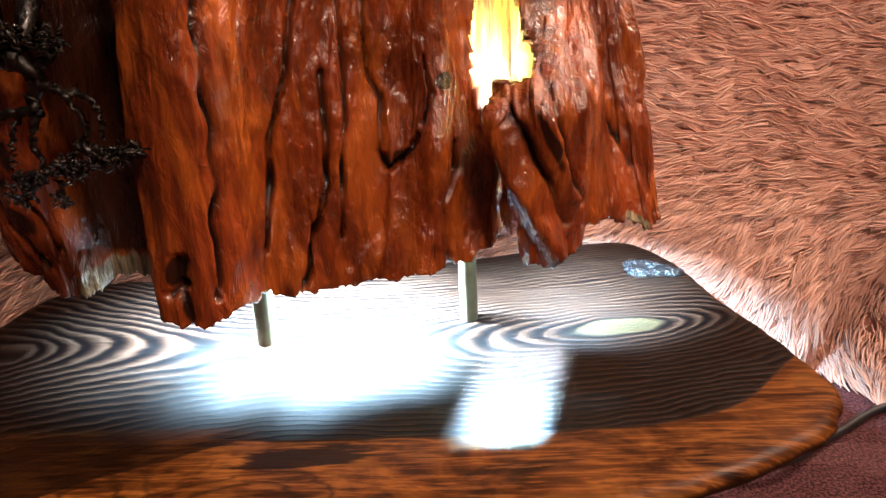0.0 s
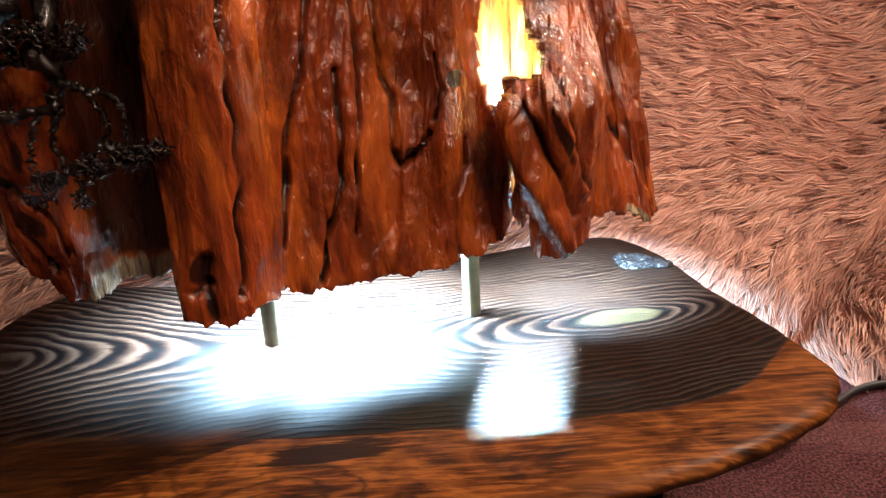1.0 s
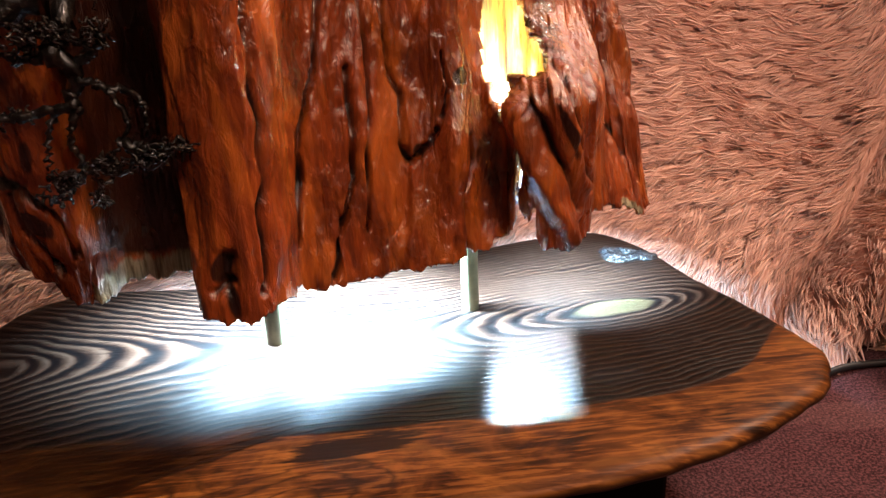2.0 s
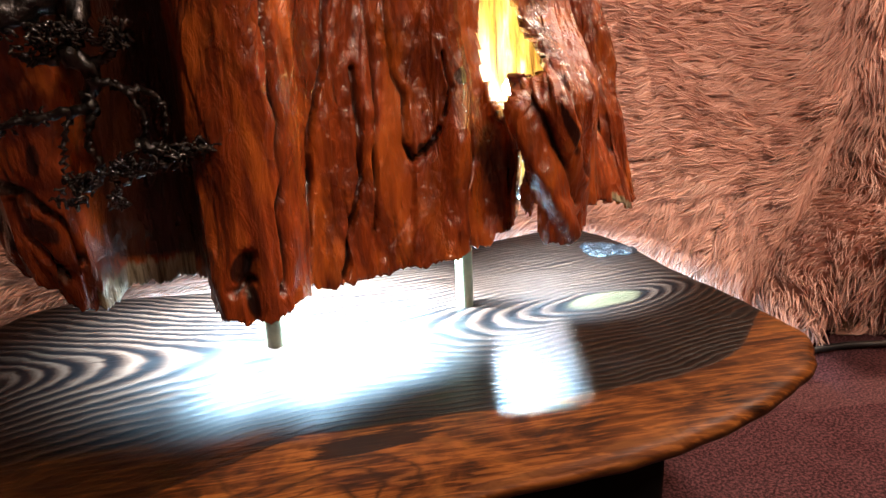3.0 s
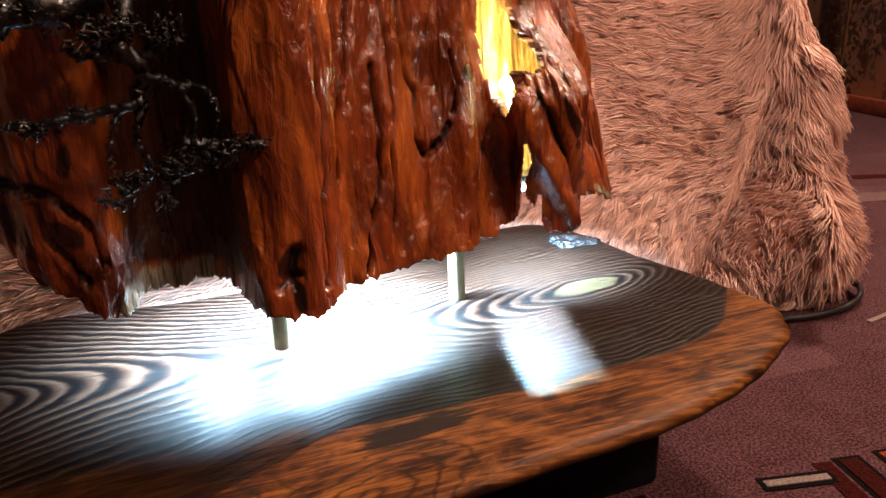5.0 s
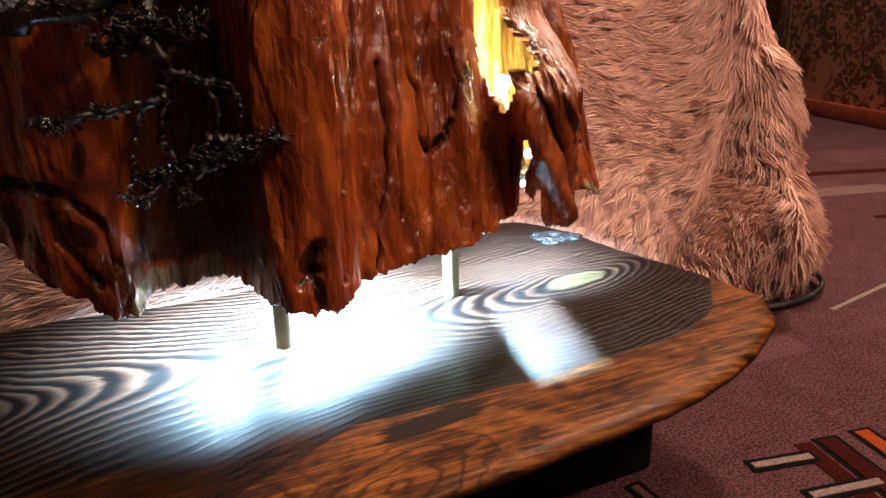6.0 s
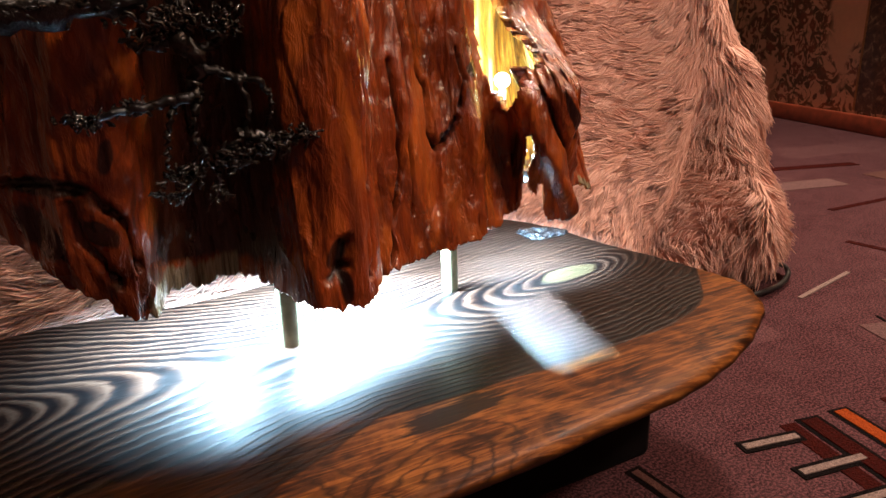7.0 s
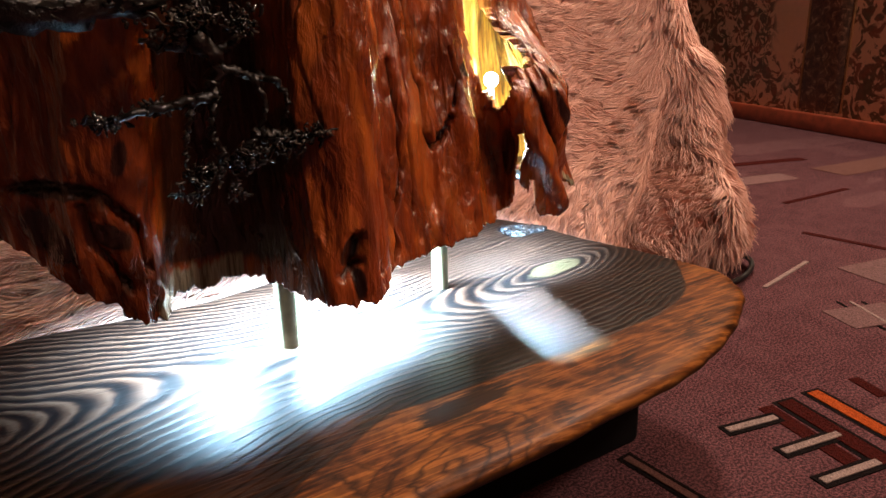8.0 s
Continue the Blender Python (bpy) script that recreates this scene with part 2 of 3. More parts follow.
def wallpaper_material():
    """Cream paper with large dark sprays of leaves and blossom."""
    m, nt, b = material("floral_wallpaper")
    leaf = noise_of(nt, mapped(nt), 26, 3, .55, 1.6)
    spray = noise_of(nt, mapped(nt, (1, 1, .8), (0, 0, 0), (3, 7, 1)), 6.5, 2, .5, .6)
    tint = noise_of(nt, mapped(nt, (1, 1, 1), (0, 0, 0), (1, 2, 5)), 20, 2, .5)
    v = math_node(nt, "MULTIPLY", ramp(nt, leaf, [(.46, (0, 0, 0)), (.51, (1, 1, 1))]), ramp(nt, spray, [(.40, (0, 0, 0)), (.47, (1, 1, 1))]))
    dark = ramp(nt, tint, [(.38, (.055, .060, .030)), (.50, (.11, .065, .035)), (.62, (.22, .075, .040))])
    c = mix(nt, v, (.84, .62, .38), dark)
    c = mix(nt, .15, c, ramp(nt, noise_of(nt, mapped(nt), 60, 3), [(.3, (.22, .13, .06)), (.7, (.62, .44, .26))]))
    nt.links.new(c, b.inputs["Base Color"])
    b.inputs["Roughness"].default_value = .7
    return m


def band_material():
    m, nt, b = material("dark_wallpaper_band")
    v = noise_of(nt, mapped(nt, (1, 1, 1)), 45, 3, .6, 1.0)
    nt.links.new(ramp(nt, v, [(.4, (.060, .034, .020)), (.56, (.15, .080, .042)), (.68, (.40, .27, .15))]), b.inputs["Base Color"])
    b.inputs["Roughness"].default_value = .7
    return m


def glow_material(name, colour, strength):
    m, nt, b = material(name)
    b.inputs["Base Color"].default_value = (.9, .9, .9, 1)
    b.inputs["Emission Color"].default_value = (*colour, 1)
    b.inputs["Emission Strength"].default_value = strength
    return m


BARK, INNER, SLAB, FUR, CARPET = bark_material(), inner_material(), slab_material(), fur_material(), carpet_material()
DOWEL = plain("pale_dowel_wood", (.17, .150, .085), .5, grain=.2, scale=90)
BLACK = plain("black_painted_wood", (.0025, .002, .002), .8, grain=.3)
BLACK.node_tree.nodes["Principled BSDF"].inputs["Specular IOR Level"].default_value = .15
CORD = plain("black_cord_rubber", (.010, .010, .011), .45, grain=.2)
LEAF = plain("black_lacquered_leaf", (.006, .005, .0045), .22, grain=.4, scale=300, coat=.6)
TWIG = plain("black_lacquered_wire", (.005, .0035, .0025), .34, grain=.5, scale=200, coat=.25, relief=.002)
KNOT = plain("dark_resin_knot", (.006, .006, .007), .42, grain=.8, scale=110, relief=.008)
PLASTER = plain("warm_plaster", (.14, .10, .075), .85, grain=.08, scale=12)
BASEBOARD = plain("red_brown_varnished_wood", (.15, .026, .011), .4, grain=.35, scale=40)
WEAVE = plain("throw_backing_weave", (.52, .235, .16), .9, grain=.3, scale=200)
GOLD = plain("ochre_printed_line", (.42, .24, .09), .6, grain=.2, scale=80)
LED_GLOW = glow_material("cool_white_led", (.72, .86, 1.0), 60.0)
STRIP = plain("white_led_board", (.7, .7, .66), .5, grain=.05)

# ---- mesh helpers ----


def empty(name, place):
    ob = new(name)
    ob.location = place
    ob.empty_display_size = .02
    return ob


def adopt(ob, parent):
    if parent is not None:
        ob.parent = parent
        root = parent.parent or parent
        ob.matrix_parent_inverse = Matrix.Identity(4) if parent.parent else Matrix.Translation(root.location).inverted()


def mesh_part(name, verts, faces, mats, parent=None, label="", index=None, flat=False):
    """One mesh object from arrays of places (n, 3) and of quads or triangles."""
    me = bpy.data.meshes.new(name)
    me.from_pydata([tuple(v) for v in np.asarray(verts, float)], [], [tuple(int(i) for i in f) for f in faces])
    for m in mats:
        me.materials.append(m)
    if index is not None:
        me.polygons.foreach_set("material_index", np.asarray(index, dtype=np.int32))
    if not flat:
        me.polygons.foreach_set("use_smooth", np.ones(len(me.polygons), dtype=bool))
    me.update()
    ob = new(name, me)
    adopt(ob, parent)
    if label:
        tagged(ob, label)
    return ob


def part(name, bm, mat, parent=None, label="", flat=False):
    me = bpy.data.meshes.new(name)
    bm.to_mesh(me)
    bm.free()
    me.materials.append(mat)
    if not flat:
        me.polygons.foreach_set("use_smooth", np.ones(len(me.polygons), dtype=bool))
    ob = new(name, me)
    adopt(ob, parent)
    if label:
        tagged(ob, label)
    return ob


def box(lo, hi, bevel=0.0, segments=2):
    bm = bmesh.new()
    bmesh.ops.create_cube(bm, size=1)
    for v in bm.verts:
        v.co = Vector([lo[i] + (v.co[i] + .5) * (hi[i] - lo[i]) for i in range(3)])
    if bevel:
        bmesh.ops.bevel(bm, geom=bm.edges[:], offset=bevel, segments=segments, affect="EDGES", profile=.5)
    return bm


def tube(path, radii, sides=8, lumps=0.0, seed=0):
    """Places and faces of a tube along the path."""
    p = np.asarray(path, float)
    r = np.broadcast_to(np.asarray(radii, float), len(p))
    rng = np.random.default_rng(seed)
    tang = np.gradient(p, axis=0)
    tang /= np.linalg.norm(tang, axis=1)[:, None] + 1e-9
    up = np.array((.21, .34, .92))
    a = np.cross(tang, up)
    a /= np.linalg.norm(a, axis=1)[:, None] + 1e-9
    c = np.cross(tang, a)
    ang = np.arange(sides) / sides * 2 * np.pi
    rr = r[:, None] * (1 + lumps * rng.uniform(-1, 1, (len(p), sides)))
    v = p[:, None] + rr[..., None] * (a[:, None] * np.cos(ang)[None, :, None] + c[:, None] * np.sin(ang)[None, :, None])
    v = v.reshape(-1, 3)
    faces = [(i * sides + j, i * sides + (j + 1) % sides, (i + 1) * sides + (j + 1) % sides, (i + 1) * sides + j)
             for i in range(len(p) - 1) for j in range(sides)]
    faces += [tuple(range(sides - 1, -1, -1)), tuple((len(p) - 1) * sides + j for j in range(sides))]
    return v, faces


def bend(points, n):
    """A smooth open path of n places through the points."""
    p = np.array(points, float)
    p = np.vstack((2 * p[0] - p[1], p, 2 * p[-1] - p[-2]))
    s = np.linspace(1, len(p) - 2 - 1e-6, n)
    i = np.floor(s).astype(int)
    f = (s - i)[:, None]
    a, b, c, d = p[i - 1], p[i], p[i + 1], p[i + 2]
    return .5 * (2 * b + (c - a) * f + (2 * a - 5 * b + 4 * c - d) * f ** 2 + (3 * b - a - 3 * c + d) * f ** 3)


def grain_noise(x, y, seed):
    """Smooth noise, about -1 to 1, of two arrays."""
    rng = np.random.default_rng(seed)
    table = rng.uniform(-1, 1, 4096)
    xi, yi = np.floor(x).astype(int), np.floor(y).astype(int)
    fx, fy = x - xi, y - yi
    fx, fy = fx * fx * (3 - 2 * fx), fy * fy * (3 - 2 * fy)

    def at(i, j):
        return table[(i * 73 + j * 1913 + i * j * 7) % 4096]
    return ((at(xi, yi) * (1 - fx) + at(xi + 1, yi) * fx) * (1 - fy) + (at(xi, yi + 1) * (1 - fx) + at(xi + 1, yi + 1) * fx) * fy)


def to_line(x, z, line):
    """The distance of places (x, z) from a broken line."""
    best = np.full(np.shape(x), 9.0)
    for (ax, az), (bx, bz) in zip(line[:-1], line[1:]):
        ux, uz = bx - ax, bz - az
        f = np.clip(((x - ax) * ux + (z - az) * uz) / (ux * ux + uz * uz), 0, 1)
        best = np.minimum(best, np.hypot(x - ax - f * ux, z - az - f * uz))
    return best


def inside(x, z, outline):
    """Which places (x, z) lie in the outline."""
    hit = np.zeros(np.shape(x), bool)
    for (ax, az), (bx, bz) in zip(outline, outline[1:] + outline[:1]):
        hit ^= ((az > z) != (bz > z)) & (x < (bx - ax) * (z - az) / (bz - az + 1e-12) + ax)
    return hit


# ---- the room ----
def room():
    floor = part("floor", box((-3, -2.6, -.05), (3.4, 3.4, 0)), CARPET, label="mauve patterned pile carpet")
    tagged(floor, "mauve pile carpet with dark red and cream line motifs", "carpet", kind="structure")
    ceiling = part("ceiling", box((-3, -2.6, 2.5), (3.4, 3.4, 2.6)), PLASTER)
    tagged(ceiling, "plain warm-toned plaster ceiling", "ceiling", kind="structure")
    for name, lo, hi in (("wall_west", (-3.1, -2.6, 0), (-3, 3.4, 2.5)), ("wall_south", (-3, -2.7, 0), (3.4, -2.6, 2.5)),
                         ("wall_north", (-3, 3.4, 0), (3.4, 3.5, 2.5))):
        tagged(part(name, box(lo, hi), PLASTER), "plain warm-toned plaster wall", "wall", kind="structure")
    # the papered wall stands askew to the stand
    turn = Matrix.Translation((1.89, 1.54, 0)) @ Matrix.Rotation(math.atan2(-.246, .969), 4, "Z")
    wall = part("wall_east", box((0, -4.4, 0), (.12, 2.2, 2.5)), WALLPAPER)
    tagged(wall, "cream wallpaper with dark green-brown florals", "wall", kind="structure")
    wall.matrix_world = turn
    for y in (-1.13, -.39, .36):
        band = part("wallpaper_band", box((-.004, y, .06), (.001, y + .145, 2.5)), BAND, label="dark brown patterned wallpaper band")
        band.parent = wall
        for edge in (y - .010, y + .149):
            line = part("band_line", box((-.003, edge, .06), (.001, edge + .006, 2.5)), GOLD, label="thin ochre line beside the band")
            line.parent = wall
    board = part("baseboard", box((-.018, -4.4, 0), (-.001, 2.2, .052), .004), BASEBOARD)
    tagged(board, "low red-brown varnished wooden baseboard", "baseboard", kind="structure")
    board.matrix_world = turn
    return floor


WALLPAPER, BAND = wallpaper_material(), band_material()
carpet = room()


def carpet_stripes(floor):
    dark, red = stripe_material("black_brown_pile", (.007, .004, .004)), stripe_material("dark_red_pile", (.046, .005, .0035))
    cream, orange = stripe_material("cream_grey_pile", (.30, .22, .20)), stripe_material("orange_pile", (.36, .065, .012))
    brown = stripe_material("brown_pile", (.13, .06, .05))
    light = stripe_material("light_mauve_pile", (.17, .095, .092))
    # ends (x, y), (x, y), width, pile, bordered
    rows = [((.224, .371), (.278, .359), .007, cream, True), ((.287, .376), (.264, .272), .017, red, False),
            ((.311, .371), (.289, .265), .017, red, True), ((.349, .366), (.333, .285), .014, orange, True),
            ((.234, .323), (.298, .311), .007, cream, True), ((.222, .282), (.284, .270), .007, cream, True),
            ((.120, .394), (.123, .325), .007, brown, True), ((.408, .358), (.396, .322), .013, red, False),
            ((.588, .476), (.545, .386), .004, dark, False), ((.600, .466), (.556, .376), .004, cream, False),
            ((.613, .458), (.568, .366), .004, dark, False), ((.831, .672), (.85, .535), .012, red, False),
            ((.535, .445), (.62, .415), .055, light, False), ((.56, .56), (.70, .585), .006, cream, False),
            ((1.0, .98), (1.2, .93), .06, light, False), ((.98, .80), (1.18, .79), .012, red, False), ((1.15, 1.10), (1.40, 1.02), .03, red, False),
            ((1.30, .90), (1.62, .86), .09, brown, False), ((.70, .50), (.95, .45), .09, light, False)]
    for k, (a, b, w, pile, edged) in enumerate(rows):
        a, b = Vector((*a, 0)), Vector((*b, 0))
        along = (b - a).normalized()
        side = Vector((-along.y, along.x, 0))
        for wide, mat, top in (((w / 2 + .0048), dark, .0003), (w / 2, pile, .0012)) if edged else ((w / 2, pile, .0008),):
            ext = .004 if wide > w / 2 else 0
            bm = bmesh.new()
            q = [a - along * ext - side * wide, b + along * ext - side * wide, b + along * ext + side * wide, a - along * ext + side * wide]
            low = [bm.verts.new((v.x, v.y, -.001)) for v in q]
            high = [bm.verts.new((v.x, v.y, top + (.0006 if pile is cream else 0) + .00002 * k)) for v in q]
            bm.faces.new(high)
            for i in range(4):
                bm.faces.new((low[i], low[(i + 1) % 4], high[(i + 1) % 4], high[i]))
            part("stripe", bm, mat, floor, flat=True)


# ---- the shaggy throw ----
def throw_place(u, z):
    """The throw's skin: u runs along the front and round the corner, z up."""
    corner = .592 + .050 * smooth(0, .11, z) - .008 * smooth(.25, .5, z)
    y0 = .672 + .43 * z
    r = .055
    start = corner - r
    bow = np.minimum(u, start) - .485
    ease = .5 * (bow + np.sqrt(bow * bow + .004))
    fold = .060 * np.exp(-(((np.minimum(u, start) - .520) / .055) ** 2 + ((z - .085) / .052) ** 2))
    uu = np.minimum(u, start)
    d = ((uu - .40) * .84 - (z - .03) * .54) - .018 * np.sin((z - .03) * 11)
    fade = smooth(.33, .42, uu) * (1 - smooth(.20, .33, z)) * (1 - smooth(.53, .60, uu))
    fold += fade * (.056 * np.exp(-((d - .036) / .022) ** 2) - .020 * np.exp(-(d / .016) ** 2) - .018 * np.exp(-((d - .078) / .014) ** 2) + .012 * 1.7 * np.exp(-((d - .112) / .02) ** 2))
    d2 = (uu - .33) * .66 - (z - .08) * .75
    fold += .014 * smooth(-.012, .012, d2) * smooth(.28, .36, uu) * (1 - smooth(.05, .09, d2))
    fold += .005 * np.sin(u * 9 + z * 7) + .002 * np.sin(u * 31 - z * 23)
    y = y0 - .52 * ease - fold
    past = np.clip(u - start, 0, None)
    ang = np.clip(past / r, 0, np.pi / 2)
    beyond = np.maximum(past - r * np.pi / 2, 0)
    x = np.where(u < start, u, start + r * np.sin(ang))
    y = np.where(u < start, y, y + r * (1 - np.cos(ang)) + beyond)
    return np.stack((x, y, z), -1)


def throw():
    thing = empty("shaggy_throw", (.2, .8, 0))
    tagged(thing, "peach-pink long-pile shaggy throw draped down to the carpet", "throw")
    us, zs = np.linspace(-1.0, 1.25, 260), np.linspace(0.004, .62, 70)
    U, Z = np.meshgrid(us, zs, indexing="ij")
    P = throw_place(U, Z)
    n, m = U.shape
    top = P[:, -1] + np.array((0, .7, .0))
    verts = np.vstack((P.reshape(-1, 3), top))
    idx = np.arange(n * m).reshape(n, m)
    faces = [(idx[i, j], idx[i + 1, j], idx[i + 1, j + 1], idx[i, j + 1]) for i in range(n - 1) for j in range(m - 1)]
    faces += [(idx[i, m - 1], idx[i + 1, m - 1], n * m + i + 1, n * m + i) for i in range(n - 1)]
    mesh_part("backing", verts, faces, [WEAVE], thing, "red-brown woven backing under the pile")
    # strands: thicker where the camera passes near
    rng = np.random.default_rng(5)
    sets = []
    for u0, u1, z0, z1, count in ((.12, .80, .0, .44, 84000), (-.62, .12, .0, .26, 28000), (-.05, .12, .26, .44, 5000)):
        sets.append((rng.uniform(u0, u1, count), z0 + (z1 - z0) * rng.uniform(0, 1, count)))
    u, z = np.concatenate([s[0] for s in sets]), np.concatenate([s[1] for s in sets])
    z = np.maximum(z, .006)
    count = len(u)
    p = throw_place(u, z)
    e = .002
    du, dz = throw_place(u + e, z) - p, throw_place(u, z + e) - p
    nrm = np.cross(du, dz)
    nrm /= np.linalg.norm(nrm, axis=1)[:, None]
    du /= np.linalg.norm(du, axis=1)[:, None]
    dz /= np.linalg.norm(dz, axis=1)[:, None]
    # the lie of the pile turns slowly from place to place
    lie = radians(196) + 1.7 * smooth(.50, .63, u) + .55 * grain_noise(u * 5, z * 5, 11) + .30 * grain_noise(u * 22, z * 22, 12) + .85 * smooth(.24, .04, z) + rng.normal(0, .09, count)
    flow = du * np.cos(lie)[:, None] + dz * np.sin(lie)[:, None]
    # strands gather into tufts: each leans to the tip of the tuft that it grows in
    cell = .0105
    row, column = np.floor(z / cell), np.floor(u / cell + .5 * (np.floor(z / cell) % 2))
    key = ((row * 7919 + column * 104729) % 8191).astype(int)
    shift = rng.uniform(-.35, .35, (8191, 3))
    tuft_u = (column - .5 * (row % 2) + .5 + shift[key, 0]) * cell
    tuft_z = (row + .5 + shift[key, 1]) * cell
    toward = du * (tuft_u - u)[:, None] + dz * (tuft_z - z)[:, None]
    turn = shift[key, 2]
    flow = flow * np.cos(turn)[:, None] + np.cross(nrm, flow) * np.sin(turn)[:, None]
    length = rng.uniform(.018, .034, count) * (1 + .35 * smooth(.40, .55, u))
    width = rng.uniform(.0007, .0015, count)
    side = np.cross(flow, nrm)
    lift = (rng.uniform(.20, .42, count) + .25 * shift[(key * 31) % 8191, 0])[:, None]
    curl = rng.normal(0, .10, count)[:, None]
    rings = []
    for k, f in enumerate((0, .34, .7, 1.0)):
        L = (length * f)[:, None]
        c = p + L * (flow * (.50 + .5 * f) + nrm * lift * (1.2 - .75 * f) + side * curl * f) + toward * (1.0 * f)
        c[:, 2] = np.maximum(c[:, 2], .002)
        w = (width * (1.0, 1.1, .85, .3)[k])[:, None]
        rings.append(np.stack((c + side * w, c + nrm * w * 1.1, c - side * w), 1))
    V = np.stack(rings, 1).reshape(-1, 3)
    quad = []
    for k in range(3):
        for j in range(3):
            quad.append((k * 3 + j, k * 3 + (j + 1) % 3, k * 3 + 3 + (j + 1) % 3, k * 3 + 3 + j))
    F = (np.array(quad)[None] + (np.arange(count) * 12)[:, None, None]).reshape(-1, 4)
    me = bpy.data.meshes.new("fleece")
    me.vertices.add(len(V))
    me.vertices.foreach_set("co", V.ravel())
    me.loops.add(F.size)
    me.loops.foreach_set("vertex_index", F.ravel().astype(np.int32))
    me.polygons.add(len(F))
    me.polygons.foreach_set("loop_start", np.arange(0, F.size, 4, dtype=np.int32))
    me.polygons.foreach_set("use_smooth", np.ones(len(F), dtype=bool))
    me.materials.append(FUR)
    me.update(calc_edges=True)
    ob = new("fleece", me)
    adopt(ob, thing)
    tagged(ob, "long soft peach strands", kind="stuff")


# ---- the slab stand ----


def slab_outline():
    pts = [(-.385, .43), (-.372, .350), (-.30, .305), (-.10, .298), (.02, .305), (.08, .311), (.134, .326), (.19, .348), (.225, .369), (.249, .392),
           (.262, .422), (.259, .470), (.249, .515), (.236, .57), (.231, .62), (.222, .665), (.196, .708), (.158, .716),
           (.10, .700), (0, .672), (-.12, .645), (-.20, .641), (-.29, .648), (-.335, .632), (-.358, .600), (-.366, .55), (-.372, .49)]
    s = np.linspace(0, len(pts), 520, endpoint=False)
    return spline(pts, s)


def slab_stand():
    thing = empty("slab_stand", (0, .5, 0))
    tagged(thing, "varnished live-edge wooden slab on a low black base", "wooden stand")
    q = slab_outline()
    n = len(q)
    d = np.roll(q, -1, 0) - np.roll(q, 1, 0)
    out = np.stack((d[:, 1], -d[:, 0]), 1)
    out /= np.linalg.norm(out, axis=1)[:, None]
    ang = np.arange(n) / n * 2 * np.pi
    wave = .0011 * np.sin(ang * 11 + 2 * np.sin(ang * 3)) + .0004 * np.sin(ang * 41)
    # rings: inset and height, from the flat top over the rounded edge to the underside
    steps = [(-.030, 0), (-.010, -.0003), (-.005, -.0012), (-.0015, -.0034), (0, -.0065), (-.0015, -.0095), (-.010, -.016), (-.024, -.024), (-.042, -.029)]
    rings = [np.column_stack((q + out * (o + wave * min(1, -o * 0 + (.3 if o < -.01 else 1)))[:, None], np.full(n, TOP + h))) for o, h in steps]
    verts = np.vstack(rings)
    faces = []
    for k in range(len(steps) - 1):
        for i in range(n):
            j = (i + 1) % n
            faces.append((k * n + i, (k + 1) * n + i, (k + 1) * n + j, k * n + j))
    faces.append(tuple(range(n)))
    faces.append(tuple(reversed(range((len(steps) - 1) * n, len(steps) * n))))
    mesh_part("slab", verts, faces, [SLAB], thing, "dark-stained flat-sawn wood with an orange outer band")
    part("base", box((-.27, .405, 0), (.148, .60, TOP - .028), .006), BLACK, thing, "black painted base")
    # resin-dark knot set in the back corner
    bm = bmesh.new()
    bmesh.ops.create_icosphere(bm, subdivisions=4, radius=1)
    for v in bm.verts:
        a = math.atan2(v.co.y, v.co.x)
        r = 1 + .18 * math.sin(3 * a + 1) + .12 * noise.noise(v.co * 2.5) + .08 * noise.noise(v.co * 7)
        rr = math.hypot(v.co.x, v.co.y)
        dip = .9 * max(0, 1 - rr / .62)
        v.co = Vector((v.co.x * .026 * r, v.co.y * .017 * r, (v.co.z - dip + .5 * noise.noise(v.co * 4)) * .0055))
    knot = part("knot", bm, KNOT, None, "dark glossy resin-filled knot")
    knot.location = (.194, .630, TOP + .0003)
    knot.rotation_euler = (0, 0, radians(-28))
    adopt(knot, thing)


# ---- the driftwood lamp ----
# the trunk's plan: (x, y) round the hollow wood, low down and high up
LOW = [(-.36, .57), (-.32, .505), (-.272, .457), (-.236, .436), (-.219, .438), (-.207, .462), (-.184, .470), (-.160, .455),
       (-.152, .405), (-.140, .379), (-.115, .376), (-.102, .393), (-.094, .424), (-.074, .430), (-.045, .440), (-.015, .452),
       (.010, .450), (.032, .464), (.050, .456), (.070, .445), (.090, .449), (.115, .474), (.140, .500), (.166, .518), (.177, .534),
       (.165, .575), (.12, .575), (.04, .57), (-.08, .575), (-.22, .59), (-.32, .61)]
HIGH = [(-.36, .55), (-.31, .475), (-.262, .432), (-.232, .404), (-.215, .408), (-.203, .438), (-.182, .466), (-.158, .448),
        (-.150, .412), (-.140, .396), (-.115, .386), (-.101, .402), (-.092, .433), (-.074, .452), (-.045, .465), (-.015, .481),
        (.010, .480), (.030, .495), (.055, .514), (.078, .524), (.100, .534), (.113, .541), (.128, .551), (.142, .561), (.153, .575),
        (.140, .605), (.10, .585), (.04, .57), (-.08, .575), (-.22, .59), (-.32, .61)]
FRONT = 25


def spline(points, s):
    """A closed smooth curve through the points; s counts them."""
    p = np.array(points)
    n = len(p)
    i = np.floor(s).astype(int)
    f = (s - i)[:, None]
    a, b, c, d = (p[(i + k) % n] for k in (-1, 0, 1, 2))
    return .5 * (2 * b + (c - a) * f + (2 * a - 5 * b + 4 * c - d) * f ** 2 + (3 * b - a - 3 * c + d) * f ** 3)


def stations(step, back_step):
    """Values of s at even steps along the curve, coarse behind."""
    out = []
    for k in range(len(LOW)):
        q = spline(LOW, k + np.linspace(0, .999, 12))
        length = np.linalg.norm(np.diff(q, axis=0), axis=1).sum()
        m = max(2, int(round(length / (step if k < FRONT else back_step))))
        out += list(k + np.arange(m) / m)
    return np.array(out)


